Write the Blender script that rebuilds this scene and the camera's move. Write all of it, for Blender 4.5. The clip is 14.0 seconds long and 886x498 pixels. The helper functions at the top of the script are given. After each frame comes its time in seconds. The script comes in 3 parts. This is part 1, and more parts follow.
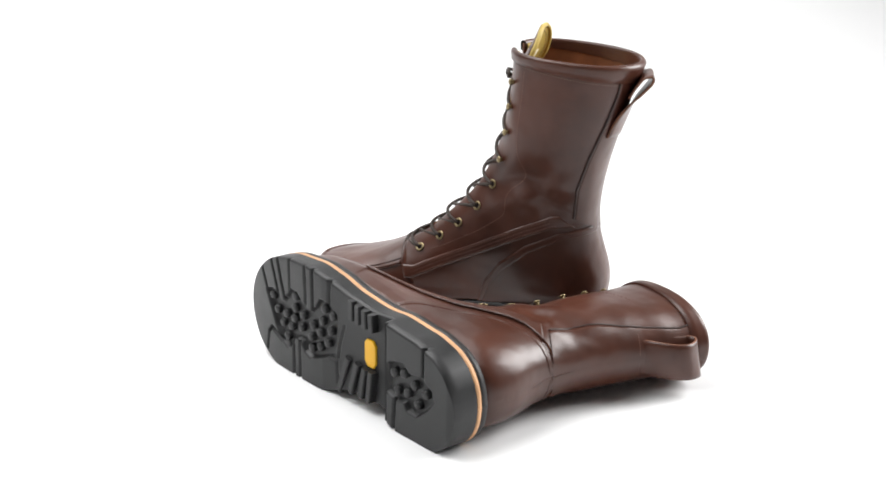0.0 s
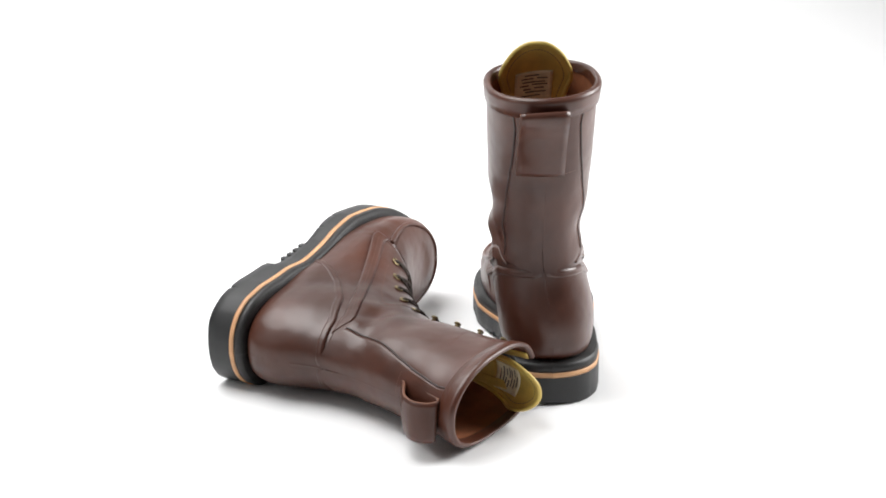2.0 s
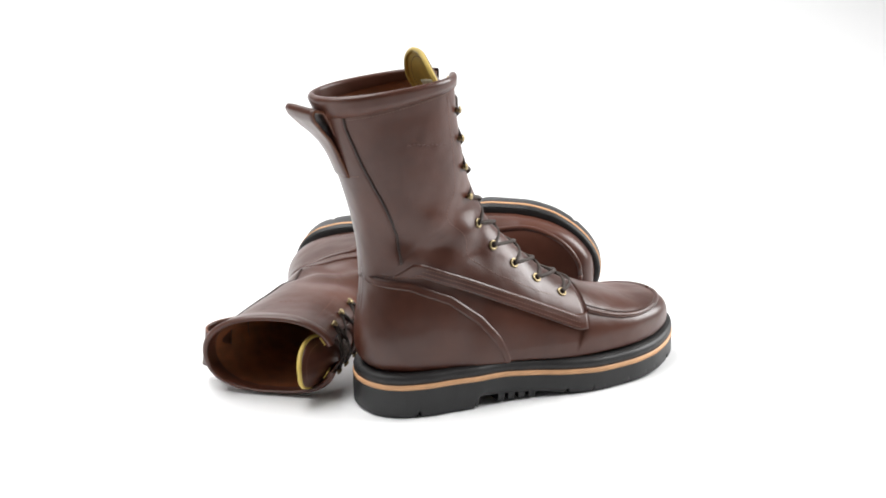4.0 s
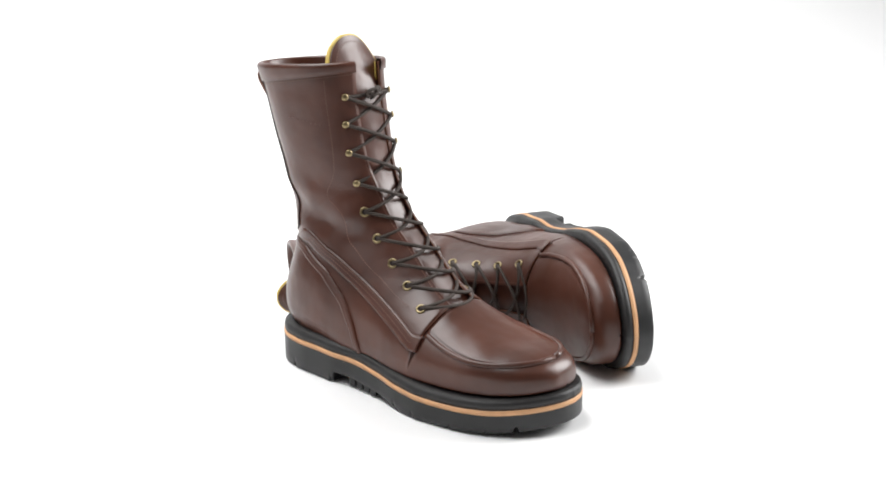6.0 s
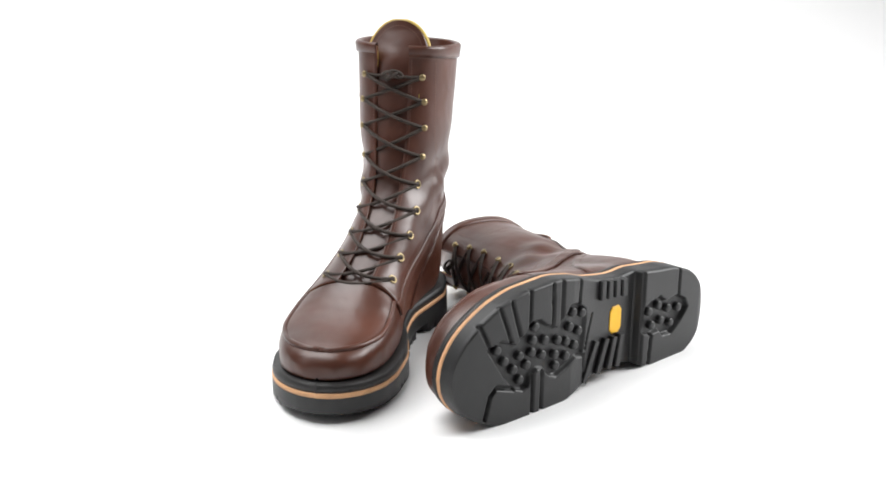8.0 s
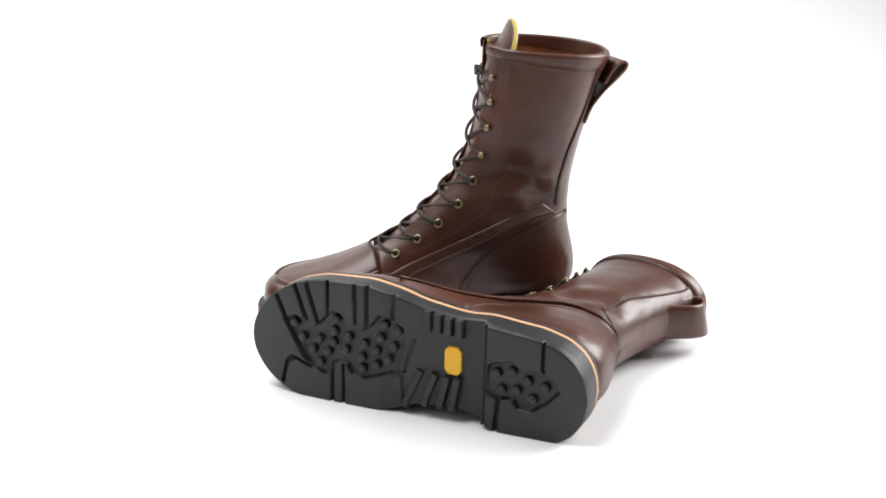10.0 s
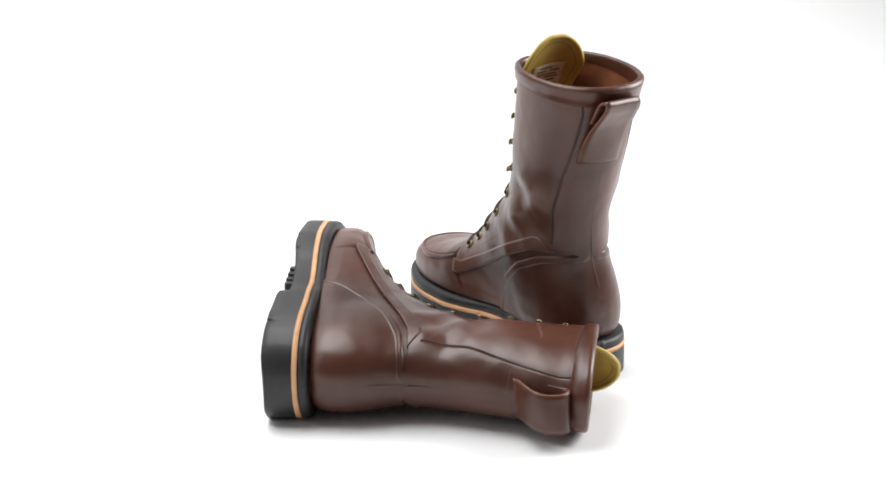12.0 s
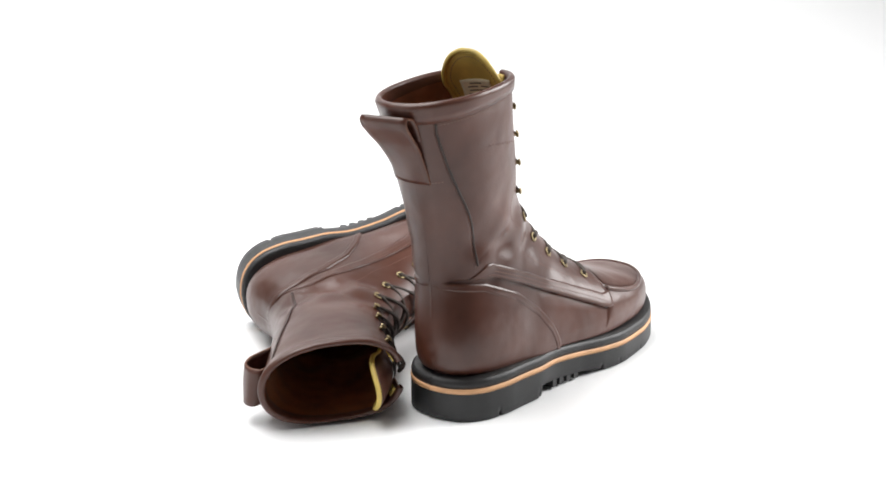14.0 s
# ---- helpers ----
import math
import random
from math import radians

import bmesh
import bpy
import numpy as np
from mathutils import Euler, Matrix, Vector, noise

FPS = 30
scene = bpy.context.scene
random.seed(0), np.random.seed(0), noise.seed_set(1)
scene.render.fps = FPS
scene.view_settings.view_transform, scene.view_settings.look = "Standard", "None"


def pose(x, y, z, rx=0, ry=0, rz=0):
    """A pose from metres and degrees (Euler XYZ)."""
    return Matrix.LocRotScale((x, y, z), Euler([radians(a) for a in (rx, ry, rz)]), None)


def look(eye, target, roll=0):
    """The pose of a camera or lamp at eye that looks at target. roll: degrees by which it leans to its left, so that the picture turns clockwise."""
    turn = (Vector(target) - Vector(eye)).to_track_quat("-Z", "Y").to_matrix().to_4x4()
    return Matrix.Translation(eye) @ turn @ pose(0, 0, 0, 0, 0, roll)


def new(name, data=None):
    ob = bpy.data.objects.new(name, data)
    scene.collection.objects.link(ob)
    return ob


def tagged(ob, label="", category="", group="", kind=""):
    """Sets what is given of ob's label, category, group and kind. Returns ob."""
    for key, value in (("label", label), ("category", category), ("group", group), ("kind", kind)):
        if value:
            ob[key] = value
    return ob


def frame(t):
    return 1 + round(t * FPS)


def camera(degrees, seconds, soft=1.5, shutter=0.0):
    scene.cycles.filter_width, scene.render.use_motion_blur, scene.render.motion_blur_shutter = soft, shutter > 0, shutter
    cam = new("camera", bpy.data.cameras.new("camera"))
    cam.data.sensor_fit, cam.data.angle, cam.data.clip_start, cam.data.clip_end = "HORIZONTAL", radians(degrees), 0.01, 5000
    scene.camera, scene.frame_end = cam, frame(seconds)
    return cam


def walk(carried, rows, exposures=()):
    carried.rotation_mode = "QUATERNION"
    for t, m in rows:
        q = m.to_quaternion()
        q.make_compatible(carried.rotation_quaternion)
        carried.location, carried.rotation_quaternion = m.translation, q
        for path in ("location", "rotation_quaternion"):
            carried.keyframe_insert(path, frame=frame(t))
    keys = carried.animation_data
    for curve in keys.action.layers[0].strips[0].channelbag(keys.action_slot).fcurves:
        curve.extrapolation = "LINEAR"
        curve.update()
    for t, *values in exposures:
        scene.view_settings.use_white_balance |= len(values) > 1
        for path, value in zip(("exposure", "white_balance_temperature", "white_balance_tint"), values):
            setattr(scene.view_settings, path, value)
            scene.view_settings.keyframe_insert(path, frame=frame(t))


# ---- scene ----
# ---- camera: it stands still before a turntable ----
FOV, EYE, PAN, TILT, ROLL = 36.456, (0.0, -1.1377, 0.46), -0.5279, 17.676, -0.7046
cam = camera(FOV, 14.0, soft=1.8)
ahead = Vector((math.sin(radians(PAN)) * math.cos(radians(TILT)), math.cos(radians(PAN)) * math.cos(radians(TILT)), -math.sin(radians(TILT))))
STAND = look(EYE, Vector(EYE) + ahead, ROLL)
walk(cam, [(0.0, STAND), (14.0, STAND)])

# ---- light: white studio, large softboxes ----
world = bpy.data.worlds.new("studio")
world.use_nodes = True
world.node_tree.nodes["Background"].inputs["Color"].default_value = (1.0, 1.0, 1.0, 1)
world.node_tree.nodes["Background"].inputs["Strength"].default_value = 0.07
scene.world = world


def softbox(name, eye, target, w, h, watts, spread=180):
    data = bpy.data.lights.new(name, "AREA")
    data.shape, data.size, data.size_y, data.energy, data.spread = "RECTANGLE", w, h, watts, radians(spread)
    ob = new(name, data)
    ob.matrix_world = look(eye, target)
    return ob


softbox("softbox_top", (-0.9, 0.3, 1.85), (-0.9, 0.301, 0), 1.5, 1.9, 36, 118)
softbox("softbox_left", (-1.35, -0.7, 0.95), (0, 0.1, 0.15), 0.8, 1.1, 3.5)
softbox("softbox_right", (1.2, 0.25, 0.8), (-0.1, -0.35, 0.05), 0.7, 0.9, 30)


# ---- materials ----
def mat(name, col, rough=0.5, metal=0.0, var=0.25, scale=60.0, bump=0.0, bscale=400.0, spec=0.5, dark=None, coat=0.0, swell=0.0):
    m = bpy.data.materials.new(name)
    m.use_nodes = True
    nt = m.node_tree
    b = nt.nodes["Principled BSDF"]
    tc = nt.nodes.new("ShaderNodeTexCoord")
    n1 = nt.nodes.new("ShaderNodeTexNoise")
    n1.inputs["Scale"].default_value, n1.inputs["Detail"].default_value = scale, 5
    nt.links.new(tc.outputs["Object"], n1.inputs["Vector"])
    ramp = nt.nodes.new("ShaderNodeValToRGB")
    d = dark or [c * (1 - var) for c in col]
    ramp.color_ramp.elements[0].position, ramp.color_ramp.elements[1].position = 0.32, 0.68
    ramp.color_ramp.elements[0].color = (*d, 1)
    ramp.color_ramp.elements[1].color = (*[min(1, c * (1 + var * 0.6)) for c in col], 1)
    nt.links.new(n1.outputs["Fac"], ramp.inputs["Fac"])
    nt.links.new(ramp.outputs["Color"], b.inputs["Base Color"])
    mr = nt.nodes.new("ShaderNodeMapRange")
    mr.inputs["To Min"].default_value, mr.inputs["To Max"].default_value = max(0.02, rough - 0.08), min(1, rough + 0.08)
    nt.links.new(n1.outputs["Fac"], mr.inputs["Value"])
    nt.links.new(mr.outputs["Result"], b.inputs["Roughness"])
    b.inputs["Metallic"].default_value = metal
    b.inputs["Specular IOR Level"].default_value = spec
    b.inputs["Coat Weight"].default_value = coat
    b.inputs["Coat Roughness"].default_value = 0.3
    if bump:
        n2 = nt.nodes.new("ShaderNodeTexNoise")
        n2.inputs["Scale"].default_value, n2.inputs["Detail"].default_value = bscale, 3
        nt.links.new(tc.outputs["Object"], n2.inputs["Vector"])
        bp = nt.nodes.new("ShaderNodeBump")
        bp.inputs["Strength"].default_value, bp.inputs["Distance"].default_value = bump, 0.001
        nt.links.new(n2.outputs["Fac"], bp.inputs["Height"])
        nt.links.new(bp.outputs["Normal"], b.inputs["Normal"])
        if swell:
            n3 = nt.nodes.new("ShaderNodeTexNoise")
            n3.inputs["Scale"].default_value, n3.inputs["Detail"].default_value = 26, 2
            nt.links.new(tc.outputs["Object"], n3.inputs["Vector"])
            b3 = nt.nodes.new("ShaderNodeBump")
            b3.inputs["Strength"].default_value, b3.inputs["Distance"].default_value = swell, 0.006
            nt.links.new(n3.outputs["Fac"], b3.inputs["Height"])
            nt.links.new(b3.outputs["Normal"], bp.inputs["Normal"])
    return m


LEATHER = mat("brown_leather", (0.076, 0.0245, 0.0138), 0.36, var=0.38, coat=0.07, scale=14, bump=0.10, bscale=700, swell=0.45)
EDGE = mat("cut_leather_edge", (0.16, 0.06, 0.03), 0.6, var=0.2, scale=200)
LINING = mat("lining_leather", (0.24, 0.085, 0.035), 0.6, var=0.25, scale=60, bump=0.15, bscale=500)
OLIVE = mat("olive_tongue_lining", (0.62, 0.45, 0.11), 0.5, var=0.2, scale=50, bump=0.15, bscale=500)
RUBBER = mat("black_rubber", (0.013, 0.013, 0.0135), 0.48, var=0.2, scale=80, bump=0.15, bscale=900)
WELT = mat("black_welt", (0.012, 0.011, 0.011), 0.5, var=0.2, scale=120, bump=0.3, bscale=500)
TAN = mat("tan_midsole", (0.66, 0.36, 0.18), 0.55, var=0.12, scale=90)
LACE = mat("dark_lace", (0.042, 0.028, 0.021), 0.7, var=0.35, scale=900, bump=0.6, bscale=1500)
BRASS = mat("antique_brass", (0.30, 0.235, 0.13), 0.38, metal=1.0, var=0.2, scale=300)
YELLOW = mat("yellow_badge", (0.85, 0.46, 0.01), 0.45, var=0.05, scale=100)
PAPER = mat("label_cloth", (0.78, 0.72, 0.52), 0.7, var=0.1, scale=200)
INK = mat("label_ink", (0.12, 0.10, 0.06), 0.7, var=0.1, scale=200)
THREAD = mat("brown_thread", (0.17, 0.085, 0.065), 0.6, var=0.3, scale=900)
WHITE = mat("white_paper_sweep", (0.9, 0.9, 0.9), 0.45, var=0.01, scale=3, spec=0.3)
# near-black brown that stands for the shade in the stay seams
GROOVE_SHADE = mat("seam_groove_shade", (0.03, 0.012, 0.008), 0.5, var=0.2, scale=80)
STAMP = mat("stamp_ink", (0.12, 0.06, 0.05), 0.6, var=0.2, scale=300)
# leather darkened by colour, for the inside of the eyelets
HOLE_SHADE = mat("shadowed_leather", (0.02, 0.009, 0.007), 0.7, var=0.1, scale=100)


# ---- small helpers ----
def part(name, bm, material, parent, label="", smooth=True):
    me = bpy.data.meshes.new(name)
    bm.to_mesh(me)
    bm.free()
    for m in (material if isinstance(material, (list, tuple)) else [material]):
        me.materials.append(m)
    for p in me.polygons:
        p.use_smooth = smooth
    ob = new(name, me)
    ob.parent = parent
    if label:
        tagged(ob, label)
    return ob


def crv(xs, ys, x):
    """Smooth curve through points (monotone cubic)."""
    xs, ys, x = np.asarray(xs, float), np.asarray(ys, float), np.asarray(x, float)
    h = np.diff(xs)
    d = np.diff(ys) / h
    m = np.zeros_like(ys)
    m[0], m[-1] = d[0], d[-1]
    for i in range(1, len(xs) - 1):
        m[i] = 0 if d[i - 1] * d[i] <= 0 else 2 * d[i - 1] * d[i] / (d[i - 1] + d[i])
    k = np.clip(np.searchsorted(xs, x) - 1, 0, len(h) - 1)
    t = np.clip((x - xs[k]) / h[k], 0, 1)
    return ((1 + 2 * t) * (1 - t) ** 2 * ys[k] + t * (1 - t) ** 2 * h[k] * m[k]
            + t * t * (3 - 2 * t) * ys[k + 1] + t * t * (t - 1) * h[k] * m[k + 1])


MM = 0.0008962

# ---- the last: rings between the bottom or back line and the top or front line, in mm ----
# columns: back/bottom x, z, top/front x, z, greatest half width, height of the greatest width, squareness
RINGS = np.array([
    (330.5, 40, 330.6, 42, 1.5, .3, 2.0), (328.8, 39.5, 329, 52.5, 14, .35, 2.3), (323, 39, 321.5, 61, 25, .35, 2.5), (313.5, 38, 311, 64.5, 35, .35, 2.6),
    (300, 37, 297.5, 67, 43, .35, 2.7), (281, 36, 281, 69, 49, .35, 2.7), (262, 35, 265.5, 72.5, 52.5, .35, 2.6), (242, 35, 249, 77.5, 54, .33, 2.4),
    (222, 35, 232.5, 84.5, 54, .32, 2.2), (200, 35, 214, 94, 52, .32, 1.95), (179, 36, 198, 103, 49, .32, 1.85), (159, 37, 184, 113, 46, .34, 1.85),
    (139, 38, 172, 124, 43.5, .34, 2.0), (114, 39, 161, 135, 42.5, .35, 2.1), (88, 40, 151.5, 143.5, 42.5, .35, 2.2), (56, 40, 143.5, 152, 43, .35, 2.25),
    (27.5, 40, 137, 159.5, 44, .34, 2.3), (10, 41, 131.5, 166.5, 44.5, .32, 2.3), (2.5, 55, 128.5, 172.5, 45, .31, 2.3), (3, 75, 125, 179.5, 44.5, .32, 2.3),
    (8.5, 95, 121.5, 186, 42, .35, 2.3), (13, 115, 118, 193.5, 39.5, .42, 2.3), (14.5, 135, 113.5, 203, 38.5, .47, 2.35), (12, 157, 109, 214, 41.5, .5, 2.4),
    (7.5, 181, 105, 230, 44, .5, 2.45), (0, 206, 101.5, 248, 45, .5, 2.5), (-8.5, 233, 98.5, 266, 46, .5, 2.5), (-17.5, 261, 97.5, 284, 46.8, .5, 2.5),
    (-26, 284, 97, 295, 47.5, .5, 2.5)])
NR = len(RINGS)
# sole outline: half width and sideways shift along the length
LEN = 338.0
SOLE_X = [0, 1.6, 6.5, 16, 32, 60, 92, 125, 157, 190, 222, 255, 282, 304, 320, 331, 336.5, 338]
SOLE_W = [0, 12.2, 24.8, 36.3, 45, 49.7, 48, 44, 47, 56.3, 62, 61.6, 57, 47.6, 36.5, 23.3, 10.6, 0]


def half_width(x):
    return crv(SOLE_X, SOLE_W, x)


def shift(x):
    return crv([-60, 0, 60, 105, 165, 225, 290, 338], [0, 0.6, -0.5, -6.5, -9.8, -6.8, -2.0, 4.0], x)


def ring_raw(u):
    i = np.arange(NR)
    return [crv(i, RINGS[:, k], u) for k in range(7)]


def soften(a, u, sigma):
    """Blur along the rings behind the toe, so that no ring shows as a crease."""
    step = u[1] - u[0]
    n = int(3 * sigma / step)
    k = np.exp(-0.5 * (np.arange(-n, n + 1) * step / sigma) ** 2)
    k /= k.sum()
    a = a.reshape(len(u), -1)
    ext = np.concatenate([2 * a[:1] - a[n:0:-1], a, 2 * a[-1:] - a[-2:-n - 2:-1]])
    out = np.stack([np.convolve(ext[:, j], k, "valid") for j in range(a.shape[1])], 1)
    m = np.clip((u - 7) / 3, 0, 1)[:, None]
    return a * (1 - m) + out * m


FINE_U = np.linspace(0, NR - 1, 561)
SMOOTH = soften(np.array(ring_raw(FINE_U)).T, FINE_U, 0.55)


def ring(u):
    return [np.interp(u, FINE_U, SMOOTH[:, k]) for k in range(7)]


def bottom_width(u, bx, bz, w):
    toe = half_width(np.clip(bx * 1.0235, 0, LEN)) * 0.885
    heel = half_width(np.clip((bx - 8) * 1.14, 0, LEN)) * 0.93
    k = np.clip((bx - 40) / 60, 0, 1)
    wb = np.minimum(heel * (1 - k) + toe * k, w * 0.985)
    low = np.clip((bz - 41) / 12, 0, 1)
    return np.maximum(0, wb * np.where(bx < 60, 1 - low, 1))


def side_width(u, th):
    bx, bz, fx, fz, w, vm, p = ring_raw(u)
    v = (1 - np.cos(th)) / 2
    wb = bottom_width(u, bx, bz, w)
    qb = np.clip(wb / w, 0, 1)
    hi = np.clip(1 - np.clip((v - vm) / (1 - vm), 0, 1) ** p, 0, 1) ** (1 / p)
    pb = 2.15 - 0.15 * np.exp(-((u - 17.5) / 3.0) ** 2)
    lo = qb + (1 - qb) * np.clip(1 - np.clip((vm - v) / vm, 0, 1) ** pb, 0, 1) ** (1 / pb)
    return w * np.where(v > vm, hi, lo)


FINE_TH = np.linspace(0, math.pi, 181)
WIDTH = soften(side_width(*np.meshgrid(FINE_U, FINE_TH, indexing="ij")), FINE_U, 0.55)


HEEL_Z = [38, 44, 55, 75, 95, 115, 130, 150, 170]
HEEL_W = [39, 41, 43.3, 44.3, 43.4, 41.4, 40, 39.3, 39.5]
BACK_U = np.linspace(16.8, NR - 1, 200)
BACK_X, BACK_Z = ring(BACK_U)[:2]


def heel_round(x, z, y):
    """Half width of the heel: oval in plan, fullest a third of the way up."""
    s = np.clip((82 - x) / (82 - np.interp(z, BACK_Z, BACK_X)), 0, 1)
    oval = np.interp(z, HEEL_Z, HEEL_W) * (1 - s ** 2.45) ** (1 / 2.45)
    k = np.clip((158 - z) / 34, 0, 1) * np.clip((118 - x) / 44, 0, 1)
    k = k * k * (3 - 2 * k)
    return y * (1 - k) + np.minimum(oval, y + 2.5) * k


def last(u, th, side):
    """Place on the upper: u along the rings, th 0..pi from bottom or back to top or front."""
    u, th = np.broadcast_arrays(np.asarray(u, float), np.asarray(th, float))
    bx, bz, fx, fz, w, vm, p = ring(u)
    v = (1 - np.cos(th)) / 2
    a = np.clip(u / (NR - 1) * 560, 0, 559.999)
    c = np.clip(th / math.pi * 180, 0, 179.999)
    i, j = a.astype(int), c.astype(int)
    a, c = a - i, c - j
    y = (WIDTH[i, j] * (1 - a) * (1 - c) + WIDTH[i + 1, j] * a * (1 - c) + WIDTH[i, j + 1] * (1 - a) * c + WIDTH[i + 1, j + 1] * a * c)
    x, z = bx + (fx - bx) * v, bz + (fz - bz) * v
    y = heel_round(x, z, y)
    # soft creases round the ankle
    fold = np.exp(-((z - 158) / 36) ** 2) * np.sin(th) ** 2
    y = y + fold * (2.3 * np.sin(x * 0.05 + z * 0.14 + side) + 1.4 * np.sin(x * 0.12 - z * 0.10 + 1.3 * side))
    y = y + 0.5 * np.sin(th) ** 2 * np.sin(z * 0.045 + x * 0.03 + 2 * side) * np.clip((z - 120) / 60, 0, 1)
    z = z + np.clip((z - 190) / 95, 0, 1) ** 2 * (2.0 - 0.05 * side * y)
    lean = shift(bx) * np.clip((110 - z) / 60, 0, 1) * np.clip((bx - 5) / 60, 0, 1)
    return np.stack([x, side * y + lean - 1.2 * np.clip((z - 150) / 80, 0, 1), z], -1)


def skin(u, th, side, off=0.0):
    """Points of the upper, pushed outwards by off."""
    e = 0.03
    u, th = np.broadcast_arrays(np.asarray(u, float), np.asarray(th, float))
    thc = np.clip(th, 0.03, math.pi - 0.03)
    uc = np.clip(u, 0.05, NR - 1.05)
    a = last(uc + e, thc, side) - last(uc - e, thc, side)
    b = last(uc, thc + e, side) - last(uc, thc - e, side)
    n = np.cross(a, b) * side
    n /= np.maximum(np.linalg.norm(n, axis=-1, keepdims=True), 1e-9)
    return last(u, th, side) + n * np.asarray(off)[..., None] if np.ndim(off) else last(u, th, side) + n * off, n


UG = np.linspace(0, NR - 1, 1200)
RG = np.array(ring(UG)[:4]).T


def find(x, z):
    """u and th of the place with that x and z in the side view."""
    d = RG[:, 2:4] - RG[:, 0:2]
    q = np.array([x, z]) - RG[:, 0:2]
    v = np.clip((q * d).sum(1) / (d * d).sum(1), 0.0005, 0.9995)
    e = np.linalg.norm(q - v[:, None] * d, axis=1)
    k = int(e.argmin())
    return UG[k], math.acos(1 - 2 * v[k])


def th_of_v(v):
    return np.arccos(1 - 2 * np.clip(v, 0, 1))


def th_of_line(u, line_x, line_z):
    """th at which each ring rises above a line of the side view."""
    v = np.linspace(0, 1, 500)[None, :]
    bx, bz, fx, fz = [a[:, None] for a in ring(np.atleast_1d(u))[:4]]
    above = bz + (fz - bz) * v > np.interp(bx + (fx - bx) * v, line_x, line_z)
    k = np.where(above.any(1), above.argmax(1), 499)
    return np.arccos(1 - 2 * v[0][k])


def th_of_gap(u, gap):
    """th at which the two sides come within twice the gap of each other, in front."""
    u = np.atleast_1d(u).astype(float)
    th = np.linspace(math.pi / 2, math.pi, 400)
    y = (last(u[:, None], th[None, :], 1) - last(u[:, None], th[None, :], -1))[..., 1] / 2
    return th[(y < np.broadcast_to(gap, u.shape)[:, None]).argmax(1)]


class Boot:
    """Collects the parts of one boot; mirrored for the other foot."""

    def __init__(self, mirrored):
        self.flip = -1.0 if mirrored else 1.0

    def place(self, p):
        """A place in the boot's space; the shaft of the lying boot sags."""
        x, y, z = p
        z += (0.012 if self.flip > 0 else -0.012) * max(0.0, z - 60)
        if self.flip > 0:
            k = min(1.0, max(0.0, (z - 60) / 90))
            y += 10.5 * k * k * (3 - 2 * k)
        else:
            k = min(1.0, max(0.0, (z - 60) / 200))
            up = -y * (1 - 0.2 * k) - 4.0 * k
            floor = -40.6 - 0.039 * x
            rest = floor + 4.0 * math.log1p(math.exp(min(40.0, (up - floor) / 4.0)))
            m = min(1.0, max(0.0, (z - 50) / 40))
            y = -(up + (rest - up) * m)
        return Vector((x * MM, y * MM * self.flip, z * MM))

    def vert(self, bm, p):
        return bm.verts.new(self.place(p))

    def sheet(self, bm, P, closed=False, mi=0):
        """Faces over a grid of points."""
        m, n = P.shape[:2]
        vs = [[self.vert(bm, P[i, j]) for j in range(n)] for i in range(m)]
        for i in range(m - 1):
            for j in range(n if closed else n - 1):
                q = [vs[i][j], vs[i + 1][j], vs[i + 1][(j + 1) % n], vs[i][(j + 1) % n]]
                f = bm.faces.new(q)
                f.material_index = mi
        return vs

    def shell(self, bm, P, N, thick, mi=0, rim=0):
        """A sheet with thickness and a rim."""
        a = self.sheet(bm, P, mi=mi)
        b = self.sheet(bm, P - N * thick, mi=mi)
        m, n = P.shape[:2]
        edge = [(i, 0) for i in range(m)] + [(m - 1, j) for j in range(1, n)] + [(i, n - 1) for i in range(m - 2, -1, -1)] + [(0, j) for j in range(n - 2, 0, -1)]
        for k in range(len(edge)):
            (i, j), (s, t) = edge[k], edge[(k + 1) % len(edge)]
            f = bm.faces.new([a[i][j], a[s][t], b[s][t], b[i][j]])
            f.material_index = rim

    def tube(self, bm, pts, r, seg=8, ratio=1.0, cap=True):
        pts = np.asarray(pts, float)
        t = np.gradient(pts, axis=0)
        t /= np.maximum(np.linalg.norm(t, axis=1, keepdims=True), 1e-9)
        ref = np.array([0.31, 0.17, 0.93])
        rows = []
        rr = np.broadcast_to(r, len(pts))
        for p, d, q in zip(pts, t, rr):
            a = np.cross(d, ref)
            a /= np.linalg.norm(a)
            b = np.cross(d, a)
            rows.append([p + q * (math.cos(s) * a + ratio * math.sin(s) * b) for s in np.arange(seg) * 2 * math.pi / seg])
        vs = self.sheet(bm, np.array(rows), closed=True)
        if cap:
            bm.faces.new(vs[0])
            bm.faces.new(vs[-1])

    def done(self, name, bm, material, parent, label="", smooth=True, weld=True):
        if weld:
            bmesh.ops.remove_doubles(bm, verts=bm.verts, dist=0.00004)
        bmesh.ops.recalc_face_normals(bm, faces=bm.faces)
        return part(name, bm, material, parent, label, smooth)


QUARTER_X = [-60, 18, 52, 88, 129, 169, 200]
QUARTER_Z = [129, 129, 127, 112, 93, 75, 61]
COUNTER_X = [-60, 14, 45, 79, 107, 123, 131, 134]
COUNTER_Z = [127, 126, 121, 106, 84, 64, 46, 30]
STAY_Z = [120, 132, 165, 197, 232, 262, 290]
STAY_X = {1: [31, 31, 28, 17, 2, -9, -15], -1: [36, 36, 33, 20, 3, -9, -16]}
EYELETS = [(194, 90), (171.5, 105), (150, 121.5), (129.5, 141), (114, 164), (104, 190), (97.5, 218), (94, 243), (92, 267)]
U_FLAP = 9.0
U_TOP = NR - 1.0
GAP = 16.5


